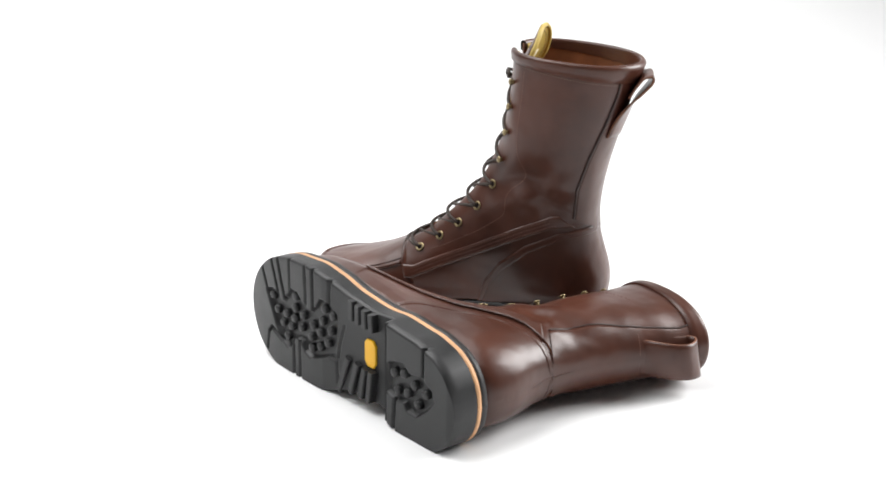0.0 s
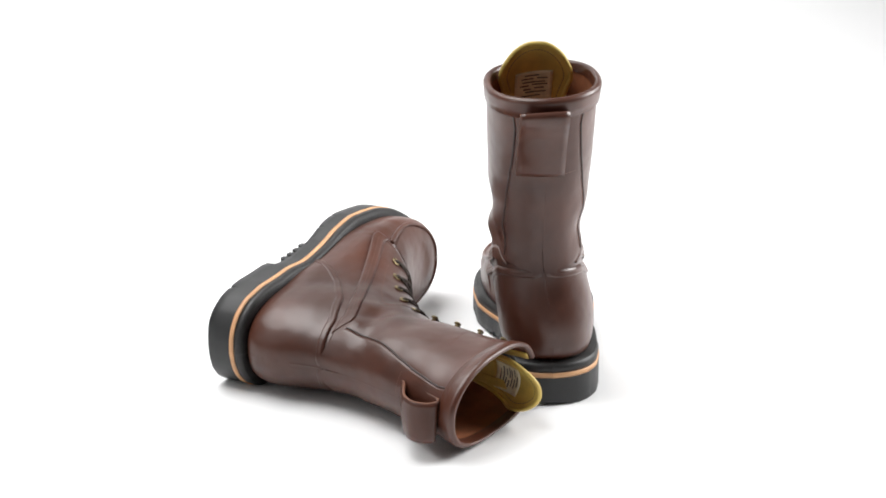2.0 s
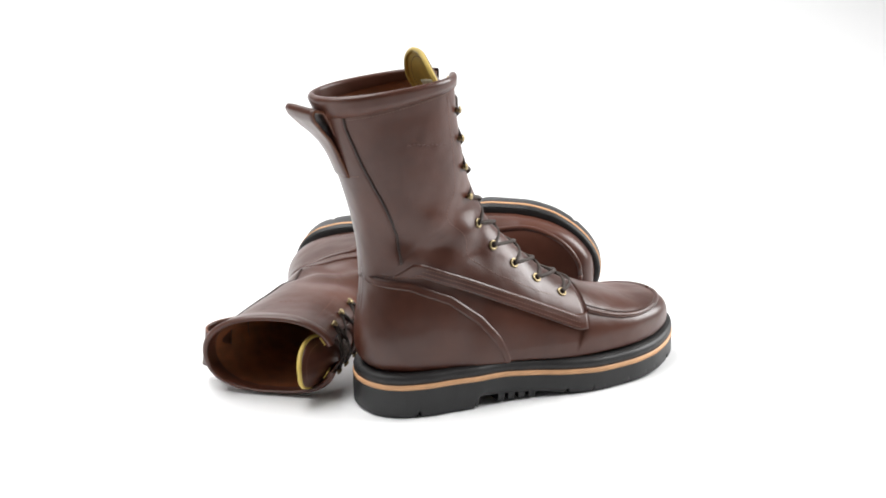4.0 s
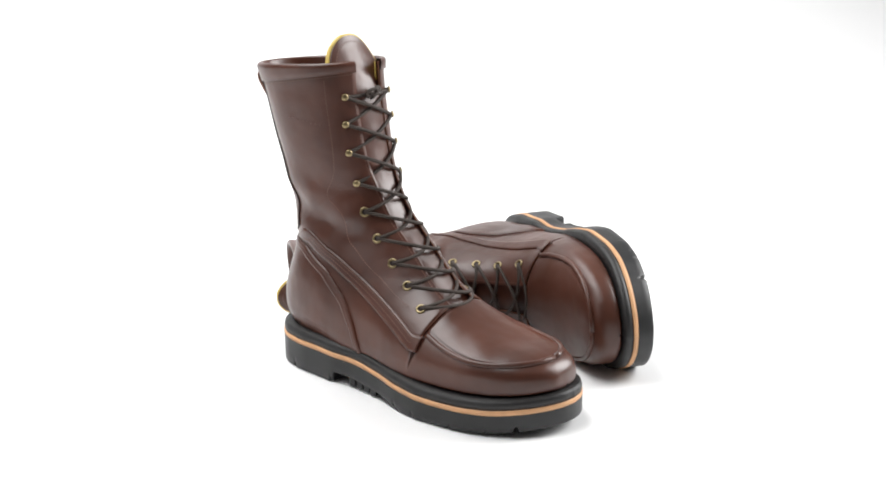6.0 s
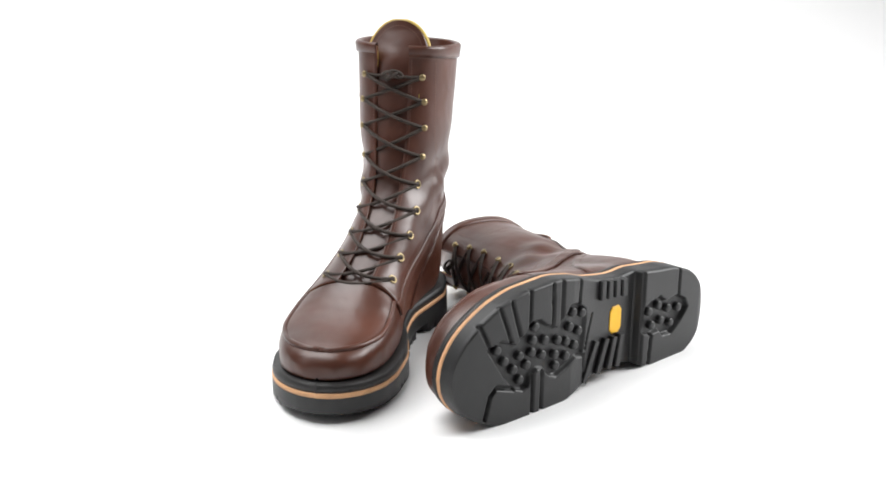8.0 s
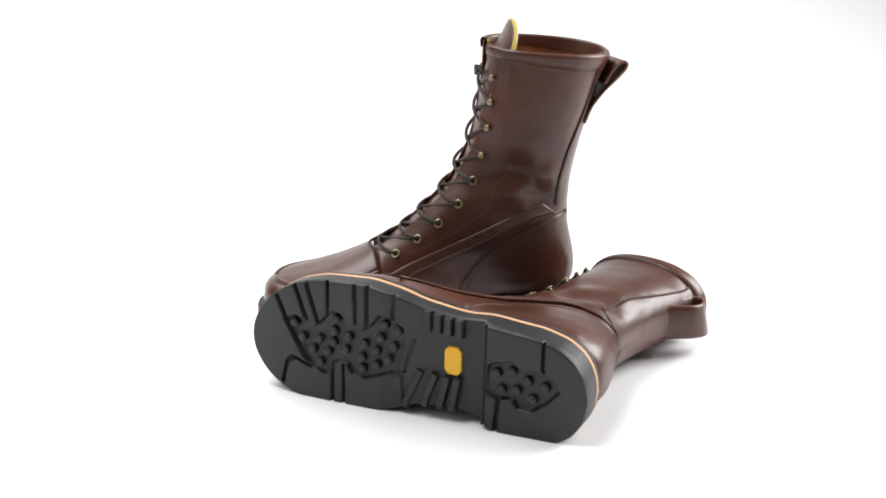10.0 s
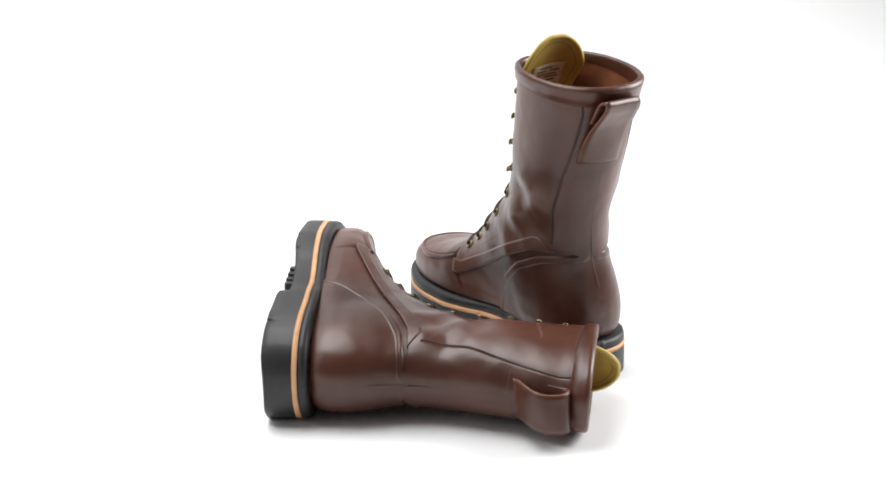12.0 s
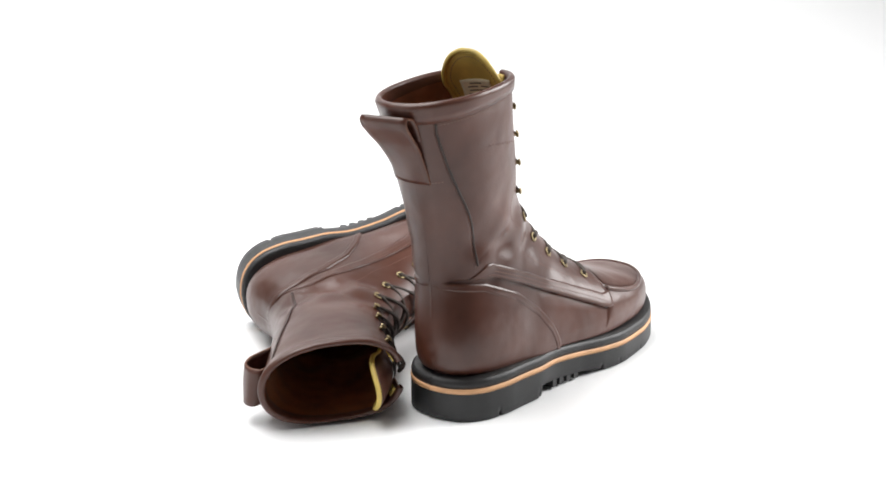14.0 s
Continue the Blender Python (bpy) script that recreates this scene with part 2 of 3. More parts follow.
def edge_gap(u):
    """Half the gap between the eyelet facings."""
    return np.interp(u, [9, 12, 19, 23, 28], [15, 13, 13, 15.5, 16.5])


def sole_bottom(x):
    return crv([0, 9, 92, 160, 215, 270, 308, 338], [2.5, 0, 0, 1.5, 0, 1.5, 5, 10], x)


def stripe_z(x):
    return crv([0, 65, 119, 184, 238, 282, 338], [27.2, 27.2, 25.7, 20.7, 18.7, 19.7, 25.2], x)


def outline(grow, n=150):
    a = np.linspace(0, math.pi, n)
    x = LEN / 2 * (1 - np.cos(a))
    w = half_width(x)
    up = np.stack([x, w + shift(x)], 1)
    dn = np.stack([x, -w + shift(x)], 1)[::-1][1:-1]
    p = np.concatenate([up, dn])
    t = np.roll(p, -1, 0) - np.roll(p, 1, 0)
    nn = np.stack([-t[:, 1], t[:, 0]], 1)
    nn /= np.maximum(np.linalg.norm(nn, axis=1, keepdims=True), 1e-9)
    return p + nn * grow


def slab(boot, bm, layers):
    """Closed band through outlines: layers of (grow, height function)."""
    rows = []
    for grow, zf in layers:
        o = outline(grow)
        rows.append(np.concatenate([o, zf(np.clip(o[:, 0], 0, LEN))[:, None]], 1))
    vs = boot.sheet(bm, np.array(rows), closed=True)
    n = len(vs[0])
    for r in (vs[0], vs[-1]):
        for k in range(1, n // 2):
            q = [r[k], r[k + 1] if k + 1 <= n // 2 else r[n // 2], r[(n - k - 1) % n], r[(n - k) % n]]
            q = list(dict.fromkeys(q))
            if len(q) > 2:
                try:
                    bm.faces.new(q)
                except ValueError:
                    pass
        try:
            bm.faces.new([r[0], r[1], r[n - 1]])
        except ValueError:
            pass


def bridge(b, bm, u, off):
    """Closes the rounded back of the heel between the two sides."""
    k = u > 15.5
    p, q = [skin(u[k], np.zeros(k.sum()), side, off)[0] for side in (1, -1)]
    s = np.linspace(0, 1, 7)[None, :, None]
    P = p[:, None] * (1 - s) + q[:, None] * s
    half = np.abs(p - q)[:, 1:2] / 2
    P[:, :, 0] -= half * 0.3 * (1 - (2 * s[:, :, 0] - 1) ** 2)
    b.sheet(bm, P)


def build_boot(mirrored, label):
    b = Boot(mirrored)
    boot = new("boot")
    tagged(boot, label, "boot", "pair of boots")

    # -- sole --
    build_sole(b, boot)

    # -- vamp and lower heel --
    bm = bmesh.new()
    u = np.linspace(0, 22.6, 110)
    lo = th_of_line(u, QUARTER_X, np.array(QUARTER_Z))
    hi = np.where(u < U_FLAP, math.pi, np.minimum(math.pi, lo + 0.12))
    for side in (1, -1):
        th = np.linspace(0, 1, 40)[None, :] * hi[:, None]
        b.sheet(bm, skin(u[:, None], th, side)[0])
    bridge(b, bm, u, 0.0)
    vamp = b.done("vamp", bm, LEATHER, boot)

    # -- heel counter --
    bm = bmesh.new()
    u = np.linspace(11.6, 21.55, 70)
    top = th_of_line(u, COUNTER_X, COUNTER_Z)
    for side in (1, -1):
        th = np.linspace(0, 1, 24)[None, :] * np.maximum(top, 0.0)[:, None]
        P, N = skin(u[:, None], th, side, 1.5)
        b.sheet(bm, P)
        b.sheet(bm, np.stack([P[:, -1], P[:, -1] - 2.3 * N[:, -1]], 1))
    bridge(b, bm, u, 1.5)
    b.done("heel_counter", bm, LEATHER, boot)

    # -- stitched band along the counter's upper edge --
    bm = bmesh.new()
    u = np.linspace(11.9, 21.5, 90)
    top = th_of_line(u, COUNTER_X, COUNTER_Z)
    low = th_of_line(u, np.array(COUNTER_X) - 5.0, np.array(COUNTER_Z) - 6.5)
    s = np.linspace(0, 1, 9)[None, :]
    for side in (1, -1):
        th = low[:, None] + s * (top - low)[:, None]
        b.sheet(bm, skin(u[:, None], th, side, 1.2 + 1.3 * np.sin(math.pi * s) ** 0.6 - 0.5 * np.exp(-((s - 0.5) / 0.14) ** 2) + 0 * th)[0])
    b.done("counter_band", bm, LEATHER, boot)

    # -- quarters with the eyelet facings --
    u = np.linspace(U_FLAP, U_TOP, 110)
    lo = th_of_line(u, QUARTER_X, QUARTER_Z)
    hi = th_of_gap(u, edge_gap(u))
    for side in (1, -1):
        bm = bmesh.new()
        s = np.linspace(0, 1, 44)
        th = lo[:, None] + s[None, :] * (hi - lo)[:, None]
        P, N = skin(u[:, None], th, side, 1.4)
        b.shell(bm, P, N, 1.8, 0, 1)
        b.done("quarter", bm, [LEATHER, EDGE], boot)

    # -- back stay --
    bm = bmesh.new()
    u = np.linspace(21.45, U_TOP - 0.6, 64)
    top = {1: [], -1: []}
    for side in (1, -1):
        for k in u:
            v = np.linspace(0, 0.6, 300)
            bx, bz, fx, fz = [float(a) for a in ring(k)[:4]]
            x, z = bx + (fx - bx) * v, bz + (fz - bz) * v
            inside = x < np.interp(z, STAY_Z, STAY_X[side])
            top[side].append(math.acos(1 - 2 * v[int(inside.sum()) - 1]) if inside.any() else 0.05)
    for side in (1, -1):
        th = np.linspace(0, 1, 14)[None, :] * np.array(top[side])[:, None]
        P, N = skin(u[:, None], th, side, 2.4)
        b.sheet(bm, P)
        b.sheet(bm, np.stack([P[:, -1], P[:, -1] - 1.6 * N[:, -1]], 1))
    b.done("back_stay", bm, LEATHER, boot)

    # -- stitched strap along the lower edge of each quarter --
    u = np.linspace(U_FLAP - 0.12, 21.0, 110)
    lo = th_of_line(u, QUARTER_X, np.array(QUARTER_Z) - 1.0)
    hi = th_of_line(u, QUARTER_X, np.array(QUARTER_Z) + 11.5)
    for side in (1, -1):
        bm = bmesh.new()
        th = lo[:, None] + np.linspace(0, 1, 7)[None, :] * (hi - lo)[:, None]
        P, N = skin(u[:, None], th, side, 2.7 - 0.9 * np.clip((u[:, None] - 19.5) / 2.4, 0, 1) + 0 * th)
        b.shell(bm, P, N, 2.0, 0, 0)
        b.done("side_strap", bm, LEATHER, boot)

    # -- dark tubes sunk along the seams: the grooves' shade as colour --
    u = np.linspace(21.45, U_TOP - 0.6, 64)
    for side in (1, -1):
        bm = bmesh.new()
        b.tube(bm, skin(u, np.array(top[side]) + 0.012, side, 1.9)[0], 1.15, 8)
        b.done("shaded_groove", bm, GROOVE_SHADE, boot, "dark tube for the shaded seam groove")

    # -- inner lining of the shaft --
    bm = bmesh.new()
    u = np.linspace(12, U_TOP, 60)
    hi = th_of_gap(u, GAP)
    for side in (1, -1):
        th = np.linspace(0, 1, 36)[None, :] * hi[:, None]
        b.sheet(bm, skin(u[:, None], th, side, -1.2)[0])
    b.done("shaft_lining", bm, LINING, boot, "red-brown leather lining")

    # -- olive backing behind the eyelet facings --
    u = np.linspace(12, U_TOP + 0.0, 60)
    hi = th_of_gap(u, edge_gap(u))
    for side in (1, -1):
        bm = bmesh.new()
        th = hi[:, None] - np.linspace(0.03, 0.24, 10)[None, :]
        P, N = skin(u[:, None], th, side, -3.2)
        b.shell(bm, P, N, 1.2)
        b.done("facing_lining", bm, OLIVE, boot, "olive-gold facing lining")

    # -- rolled collar --
    bm = bmesh.new()
    u = np.array([U_TOP - 0.62, U_TOP - 0.6, U_TOP - 0.3, U_TOP - 0.1, U_TOP])
    off = np.array([1.6, 3.6, 3.9, 4.2, 4.2])
    hi = th_of_gap(np.full(1, U_TOP), GAP)[0]
    ts = np.concatenate([np.linspace(hi, 0.0, 60), np.linspace(0.0, hi, 60)[1:]])
    sd = np.concatenate([np.full(60, 1.0), np.full(59, -1.0)])
    rows = []
    for k, o in zip(u, off):
        rows.append(np.array([skin(k, t, s, o)[0] for t, s in zip(ts, sd)]))
    mid = np.array([skin(U_TOP, t, s, 1.0)[0] for t, s in zip(ts, sd)])
    nrm = np.array([skin(U_TOP, t, s, 1.0)[1] for t, s in zip(ts, sd)])
    for a in np.linspace(0, math.pi, 7)[1:]:
        rows.append(mid + nrm * 3.2 * math.cos(a) + np.array([0, 0, 3.0]) * math.sin(a))
    rows.append(np.array([skin(U_TOP - 0.5, t, s, -1.8)[0] for t, s in zip(ts, sd)]))
    b.sheet(bm, np.array(rows))
    b.done("collar", bm, LEATHER, boot, "rolled leather collar")

    build_tongue(b, boot)
    build_toe_seam(b, boot)
    build_loop(b, boot)
    build_lacing(b, boot)
    build_seams(b, boot)
    return boot


def build_sole(b, boot):
    bm = bmesh.new()
    slab(b, bm, [(-14, lambda x: stripe_z(x) + 13.5), (-5.5, lambda x: stripe_z(x) + 14), (-1.5, lambda x: stripe_z(x) + 12.4), (-0.5, lambda x: stripe_z(x) + 9), (-0.8, lambda x: stripe_z(x) + 4.6), (-8, lambda x: stripe_z(x) + 4.6)])
    b.done("welt", bm, WELT, boot, "black stitched welt")
    bm = bmesh.new()
    slab(b, bm, [(-8, lambda x: stripe_z(x) + 4.8), (-0.2, lambda x: stripe_z(x) + 4.8), (0.1, lambda x: stripe_z(x) + 2.4), (-0.2, stripe_z), (-8, stripe_z)])
    b.done("midsole", bm, TAN, boot, "tan midsole edge")
    bm = bmesh.new()
    # tread surface with lugs
    nx, ny = 380, 140
    a = np.linspace(0.0, 1.0, nx)
    x = LEN * (0.5 - 0.5 * np.cos(a * math.pi)) * 0.35 + LEN * a * 0.65
    s = np.linspace(-1, 1, ny)
    w = np.maximum(half_width(x), 0.0)
    X = np.repeat(x[:, None], ny, 1)
    Y = shift(x)[:, None] + w[:, None] * s[None, :]
    D = tread(X, Y)
    Z = sole_bottom(X) + D
    rim = 1 - np.abs(s)[None, :] * np.ones_like(X)
    Z = np.where(rim * w[:, None] < 1.5, Z + 1.2 * (1 - rim * w[:, None] / 1.5), Z)
    P = np.stack([X, Y, Z], -1)
    b.sheet(bm, P)
    # side wall: tread rim up to the midsole
    ring_pts = np.concatenate([P[:, -1], P[::-1, 0][1:-1]])
    topz = stripe_z(np.clip(ring_pts[:, 0], 0, LEN)) + 0.05
    hi = ring_pts.copy()
    hi[:, 2] = topz
    rows = [ring_pts]
    for f in (0.35, 0.7, 1.0):
        rows.append(ring_pts + (hi - ring_pts) * f)
    b.sheet(bm, np.array(rows), closed=True)
    outsole = b.done("outsole", bm, RUBBER, boot, "black rubber lug outsole")
    build_tread_parts(b, outsole)


def away(X, V, pts):
    """Distance to a polyline."""
    d = np.full(X.shape, 1e9)
    for (x0, v0), (x1, v1) in zip(pts[:-1], pts[1:]):
        ex, ev = x1 - x0, v1 - v0
        q = np.clip(((X - x0) * ex + (V - v0) * ev) / (ex * ex + ev * ev + 1e-9), 0, 1)
        d = np.minimum(d, np.hypot(X - x0 - q * ex, V - v0 - q * ev))
    return d


def inside(X, V, pts):
    """Signed distance to a closed outline, negative inside."""
    d = away(X, V, pts + pts[:1])
    c = np.zeros(X.shape, bool)
    for (x0, v0), (x1, v1) in zip(pts, pts[1:] + pts[:1]):
        if v0 != v1:
            c ^= ((v0 > V) != (v1 > V)) & (X < (x1 - x0) * (V - v0) / (v1 - v0) + x0)
    return np.where(c, -d, d)


POCKET = [(301, 20), (291, 4), (280, -14), (269, -26), (258, -31), (252, -29), (248, -19), (240, -16), (232, -18), (226, -26), (216, -30), (202, -26), (186, -20), (178, -19), (176, -4), (174, 13), (175, 24), (189, 33), (199, 34), (206, 25), (211, 20), (217, 17), (223, 20), (232, 25), (239, 31), (248, 32), (256, 25), (261, 19), (268, 15), (275, 19), (286, 24)]
HEEL_POCKET = [(94, -15), (92, 12), (85, 17), (70, 23), (60, 17), (43, 20), (30, 14), (25, 5), (36, -8), (50, -19), (63, -19), (68, -13), (83, -17)]
# grooves: fingers of rubber run from the rim into the pocket
GROOVES = [([(287, 53), (280, 36), (274, 20)], 1.9), ([(274, 56), (268, 37), (262, 20)], 1.9), ([(224, 59), (223, 39), (223, 21)], 1.9), ([(211, 59), (211, 39), (211, 21)], 1.9), ([(252, 60), (252, 28)], 1.5),
           ([(185, 57), (186, 33)], 2.0), ([(310, 46), (298, 21)], 2.0), ([(269, -26), (290, -18), (297, -24), (302, -44)], 2.0), ([(246, -20), (247, -62)], 2.0), ([(235, -20), (235, -62)], 2.0),
           ([(186, -20), (176, -22), (175, -42), (171, -56)], 1.8), ([(165, 16), (168, 6), (171, -3), (174, -17)], 1.7), ([(41, 52), (41, 21)], 1.7), ([(81, -16), (84, -52)], 2.0), ([(95, -50), (95, 50)], 1.2)]
STUDS = [(289, 16), (280, 3), (269, -8), (262, 3), (261, -20), (253, -8), (247, 2), (246, 13), (244, 25), (234, -4), (231, 9), (217, -9), (216, -20), (214, 4), (202, -1), (202, -15), (198, 12), (194, 25), (190, -8), (185, 5), (181, 21)]
HEEL_STUDS = [(84, 7), (70, 13), (55, 8), (39, 6), (79, -7), (65, -3), (50, -8)]
BARS = [((152, 27), (152, 60)), ((142, 27), (142, 60)), ((131.5, 27), (132, 60)), ((121, 27), (122, 60)), ((158, -13), (174, -60)), ((143.5, -13), (155, -60)), ((132, -13), (139, -60)), ((122, -12), (127, -60))]


def tread(X, Y):
    V = shift(X) - Y
    D = np.zeros_like(X)
    for pts, r in GROOVES:
        D = np.maximum(D, 5.0 * np.clip((r + 0.5 - away(X, V, pts)) / 1.2, 0, 1))
    for poly in (POCKET, HEEL_POCKET):
        D = np.maximum(D, 5.5 * np.clip((0.9 - inside(X, V, poly)) / 2.2, 0, 1))
    waist = np.clip((X - 97) / 1.8, 0, 1) * np.clip((196 - X) / 92.0, 0, 1)
    return np.maximum(D, 10.5 * waist)


def build_tread_parts(b, outsole):
    bm = bmesh.new()
    prof = [(4.6, -1.0), (4.5, 3.2), (3.9, 4.4), (2.6, 4.9), (0.0, 5.0)]
    rows = [[bm.verts.new((r * math.cos(a) * MM, r * math.sin(a) * MM, -z * MM)) for a in np.arange(12) * math.pi / 6] for r, z in prof[:-1]]
    tip = bm.verts.new((0, 0, -prof[-1][1] * MM))
    for i in range(len(rows) - 1):
        for j in range(12):
            bm.faces.new([rows[i][j], rows[i][(j + 1) % 12], rows[i + 1][(j + 1) % 12], rows[i + 1][j]])
    for j in range(12):
        bm.faces.new([rows[-1][j], rows[-1][(j + 1) % 12], tip])
    bmesh.ops.recalc_face_normals(bm, faces=bm.faces)
    first = None
    for x, v in STUDS + HEEL_STUDS:
        if first is None:
            first = part("stud", bm, RUBBER, outsole)
            ob = first
        else:
            ob = new("stud", first.data)
            ob.parent = outsole
        ob.location = (x * MM, (float(shift(x)) - v) * MM * b.flip, (float(sole_bottom(x)) + 5.2) * MM)
    for (x0, v0), (x1, v1) in BARS:
        bm = bmesh.new()
        v0, v1 = [math.copysign(min(abs(c), float(half_width(xx)) - 0.6), c) for c, xx in ((v0, x0), (v1, x1))]
        deep = float(sole_bottom(x0)) + 10.5 * (196 - x0) / 92.0
        d = np.array([x1 - x0, v0 - v1, 0.0])
        d /= np.linalg.norm(d)
        n = np.array([-d[1], d[0], 0.0])
        p, q = np.array([x0, float(shift(x0)) - v0, 0.0]), np.array([x1, float(shift(x1)) - v1, 0.0])
        rows = []
        for w, z in ((3.6, deep + 2), (3.4, 3.4), (2.6, 2.2)):
            rows.append(np.array([p - n * w, p + n * w, q + n * w, q - n * w]) + np.array([0, 0, z]))
        vs = b.sheet(bm, np.array(rows), closed=True)
        bm.faces.new(vs[-1])
        b.done("bar", bm, RUBBER, outsole, smooth=False)
    # maker's badge: a plain octagon
    bm = bmesh.new()
    pts = [(-4.5, -13.5), (4.5, -13.5), (8.2, -9), (8.2, 9), (4.5, 13.5), (-4.5, 13.5), (-8.2, 9), (-8.2, -9)]
    rows = [np.array([(128 + k * x, -11 + k * y, z) for x, y in pts]) for k, z in ((1, 11.0), (1, 7.6), (0.93, 7.0))]
    vs = b.sheet(bm, np.array(rows), closed=True)
    bm.faces.new(vs[-1])
    b.done("badge", bm, YELLOW, outsole, "yellow octagonal badge", smooth=False)


def stitches(b, bm, pts, nrm, pitch=3.0, size=2.0, wide=0.75):
    """A row of thread stitches along points of a surface."""
    pts, nrm = np.asarray(pts, float), np.asarray(nrm, float)
    d = np.r_[0, np.cumsum(np.linalg.norm(np.diff(pts, axis=0), axis=1))]
    for s0 in np.arange(pitch, d[-1] - pitch, pitch):
        k = [np.interp([s0, s0 + size], d, pts[:, i]) for i in range(3)]
        p, q = np.array([c[0] for c in k]), np.array([c[1] for c in k])
        n = np.array([np.interp(s0, d, nrm[:, i]) for i in range(3)])
        t = q - p
        if np.linalg.norm(t) < 0.3:
            continue
        t /= np.linalg.norm(t)
        w = np.cross(t, n)
        m = (p + q) / 2 + n * 0.45
        ring_pts = [p - w * wide * 0.4, p + w * wide * 0.4, (p + q) / 2 + w * wide * 0.5, q + w * wide * 0.4, q - w * wide * 0.4, (p + q) / 2 - w * wide * 0.5]
        vs = [b.vert(bm, v) for v in ring_pts]
        c = b.vert(bm, m)
        for i in range(6):
            bm.faces.new([vs[i], vs[(i + 1) % 6], c])


def build_seams(b, boot):
    def along(u, th, side, off):
        return skin(u, th, side, off)

    jobs = []
    u = np.linspace(U_FLAP + 0.15, 20.3, 120)
    for drop in (1.6, 5.2, 8.8):
        jobs.append(("quarter_stitching", u, th_of_line(u, QUARTER_X, np.array(QUARTER_Z) + drop), 3.0))
    u = np.linspace(12.0, 21.3, 100)
    for drop in (2.8, 6.0):
        jobs.append(("counter_stitching", u, th_of_line(u, COUNTER_X, np.array(COUNTER_Z) - drop), 1.65))
    u = np.linspace(U_FLAP + 0.3, U_TOP - 0.7, 130)
    jobs.append(("facing_stitching", u, th_of_gap(u, edge_gap(u) + 3.0), 1.5))
    u = np.linspace(U_FLAP + 1.6, U_TOP - 0.7, 120)
    jobs.append(("facing_stitching", u, th_of_gap(u, np.interp(u, [10, 20, 28], [36, 37, 39])), 1.5))
    th = np.linspace(0.02, float(th_of_gap(np.full(1, U_TOP), GAP)[0]), 80)
    jobs.append(("collar_stitching", np.full(80, U_TOP - 0.72), th, 1.5))
    jobs.append(("loop_stitching", np.full(40, 25.45), np.linspace(0.03, 0.6, 40), 2.5))
    for name, u, th, off in jobs:
        for side in (1, -1):
            bm = bmesh.new()
            ok = (th > 0.01) & (th < math.pi - 0.01)
            P, N = along(u[ok], th[ok], side, off)
            stitches(b, bm, P, N)
            b.done(name, bm, THREAD, boot, weld=False)
    # faint stamped mark high on one side
    bm = bmesh.new()
    for k in range(9):
        ends = [skin(*find(38 + 4.4 * k + dx, 246 + dz - 0.5 * k), -1, 1.45) for dx, dz in ((0, -1.6 + k % 3), (1.4, 1.2), (3.2, -0.6 + k % 2))]
        stitches(b, bm, np.array([e[0] for e in ends]), np.array([e[1] for e in ends]), 0.5, 2.6, 0.6)
    b.done("stamped_mark", bm, STAMP, boot, "faint illegible stamped mark", weld=False)
    bm = bmesh.new()
    o = outline(-3.2)
    o = np.concatenate([o, o[:1]])
    P = np.concatenate([o, (stripe_z(np.clip(o[:, 0], 0, LEN)) + 13.4)[:, None]], 1)
    stitches(b, bm, P, np.repeat([[0, 0, 1.0]], len(P), 0), 4.2, 3.0, 1.2)
    b.done("welt_stitching", bm, WELT, boot, "dark welt stitching", weld=False)


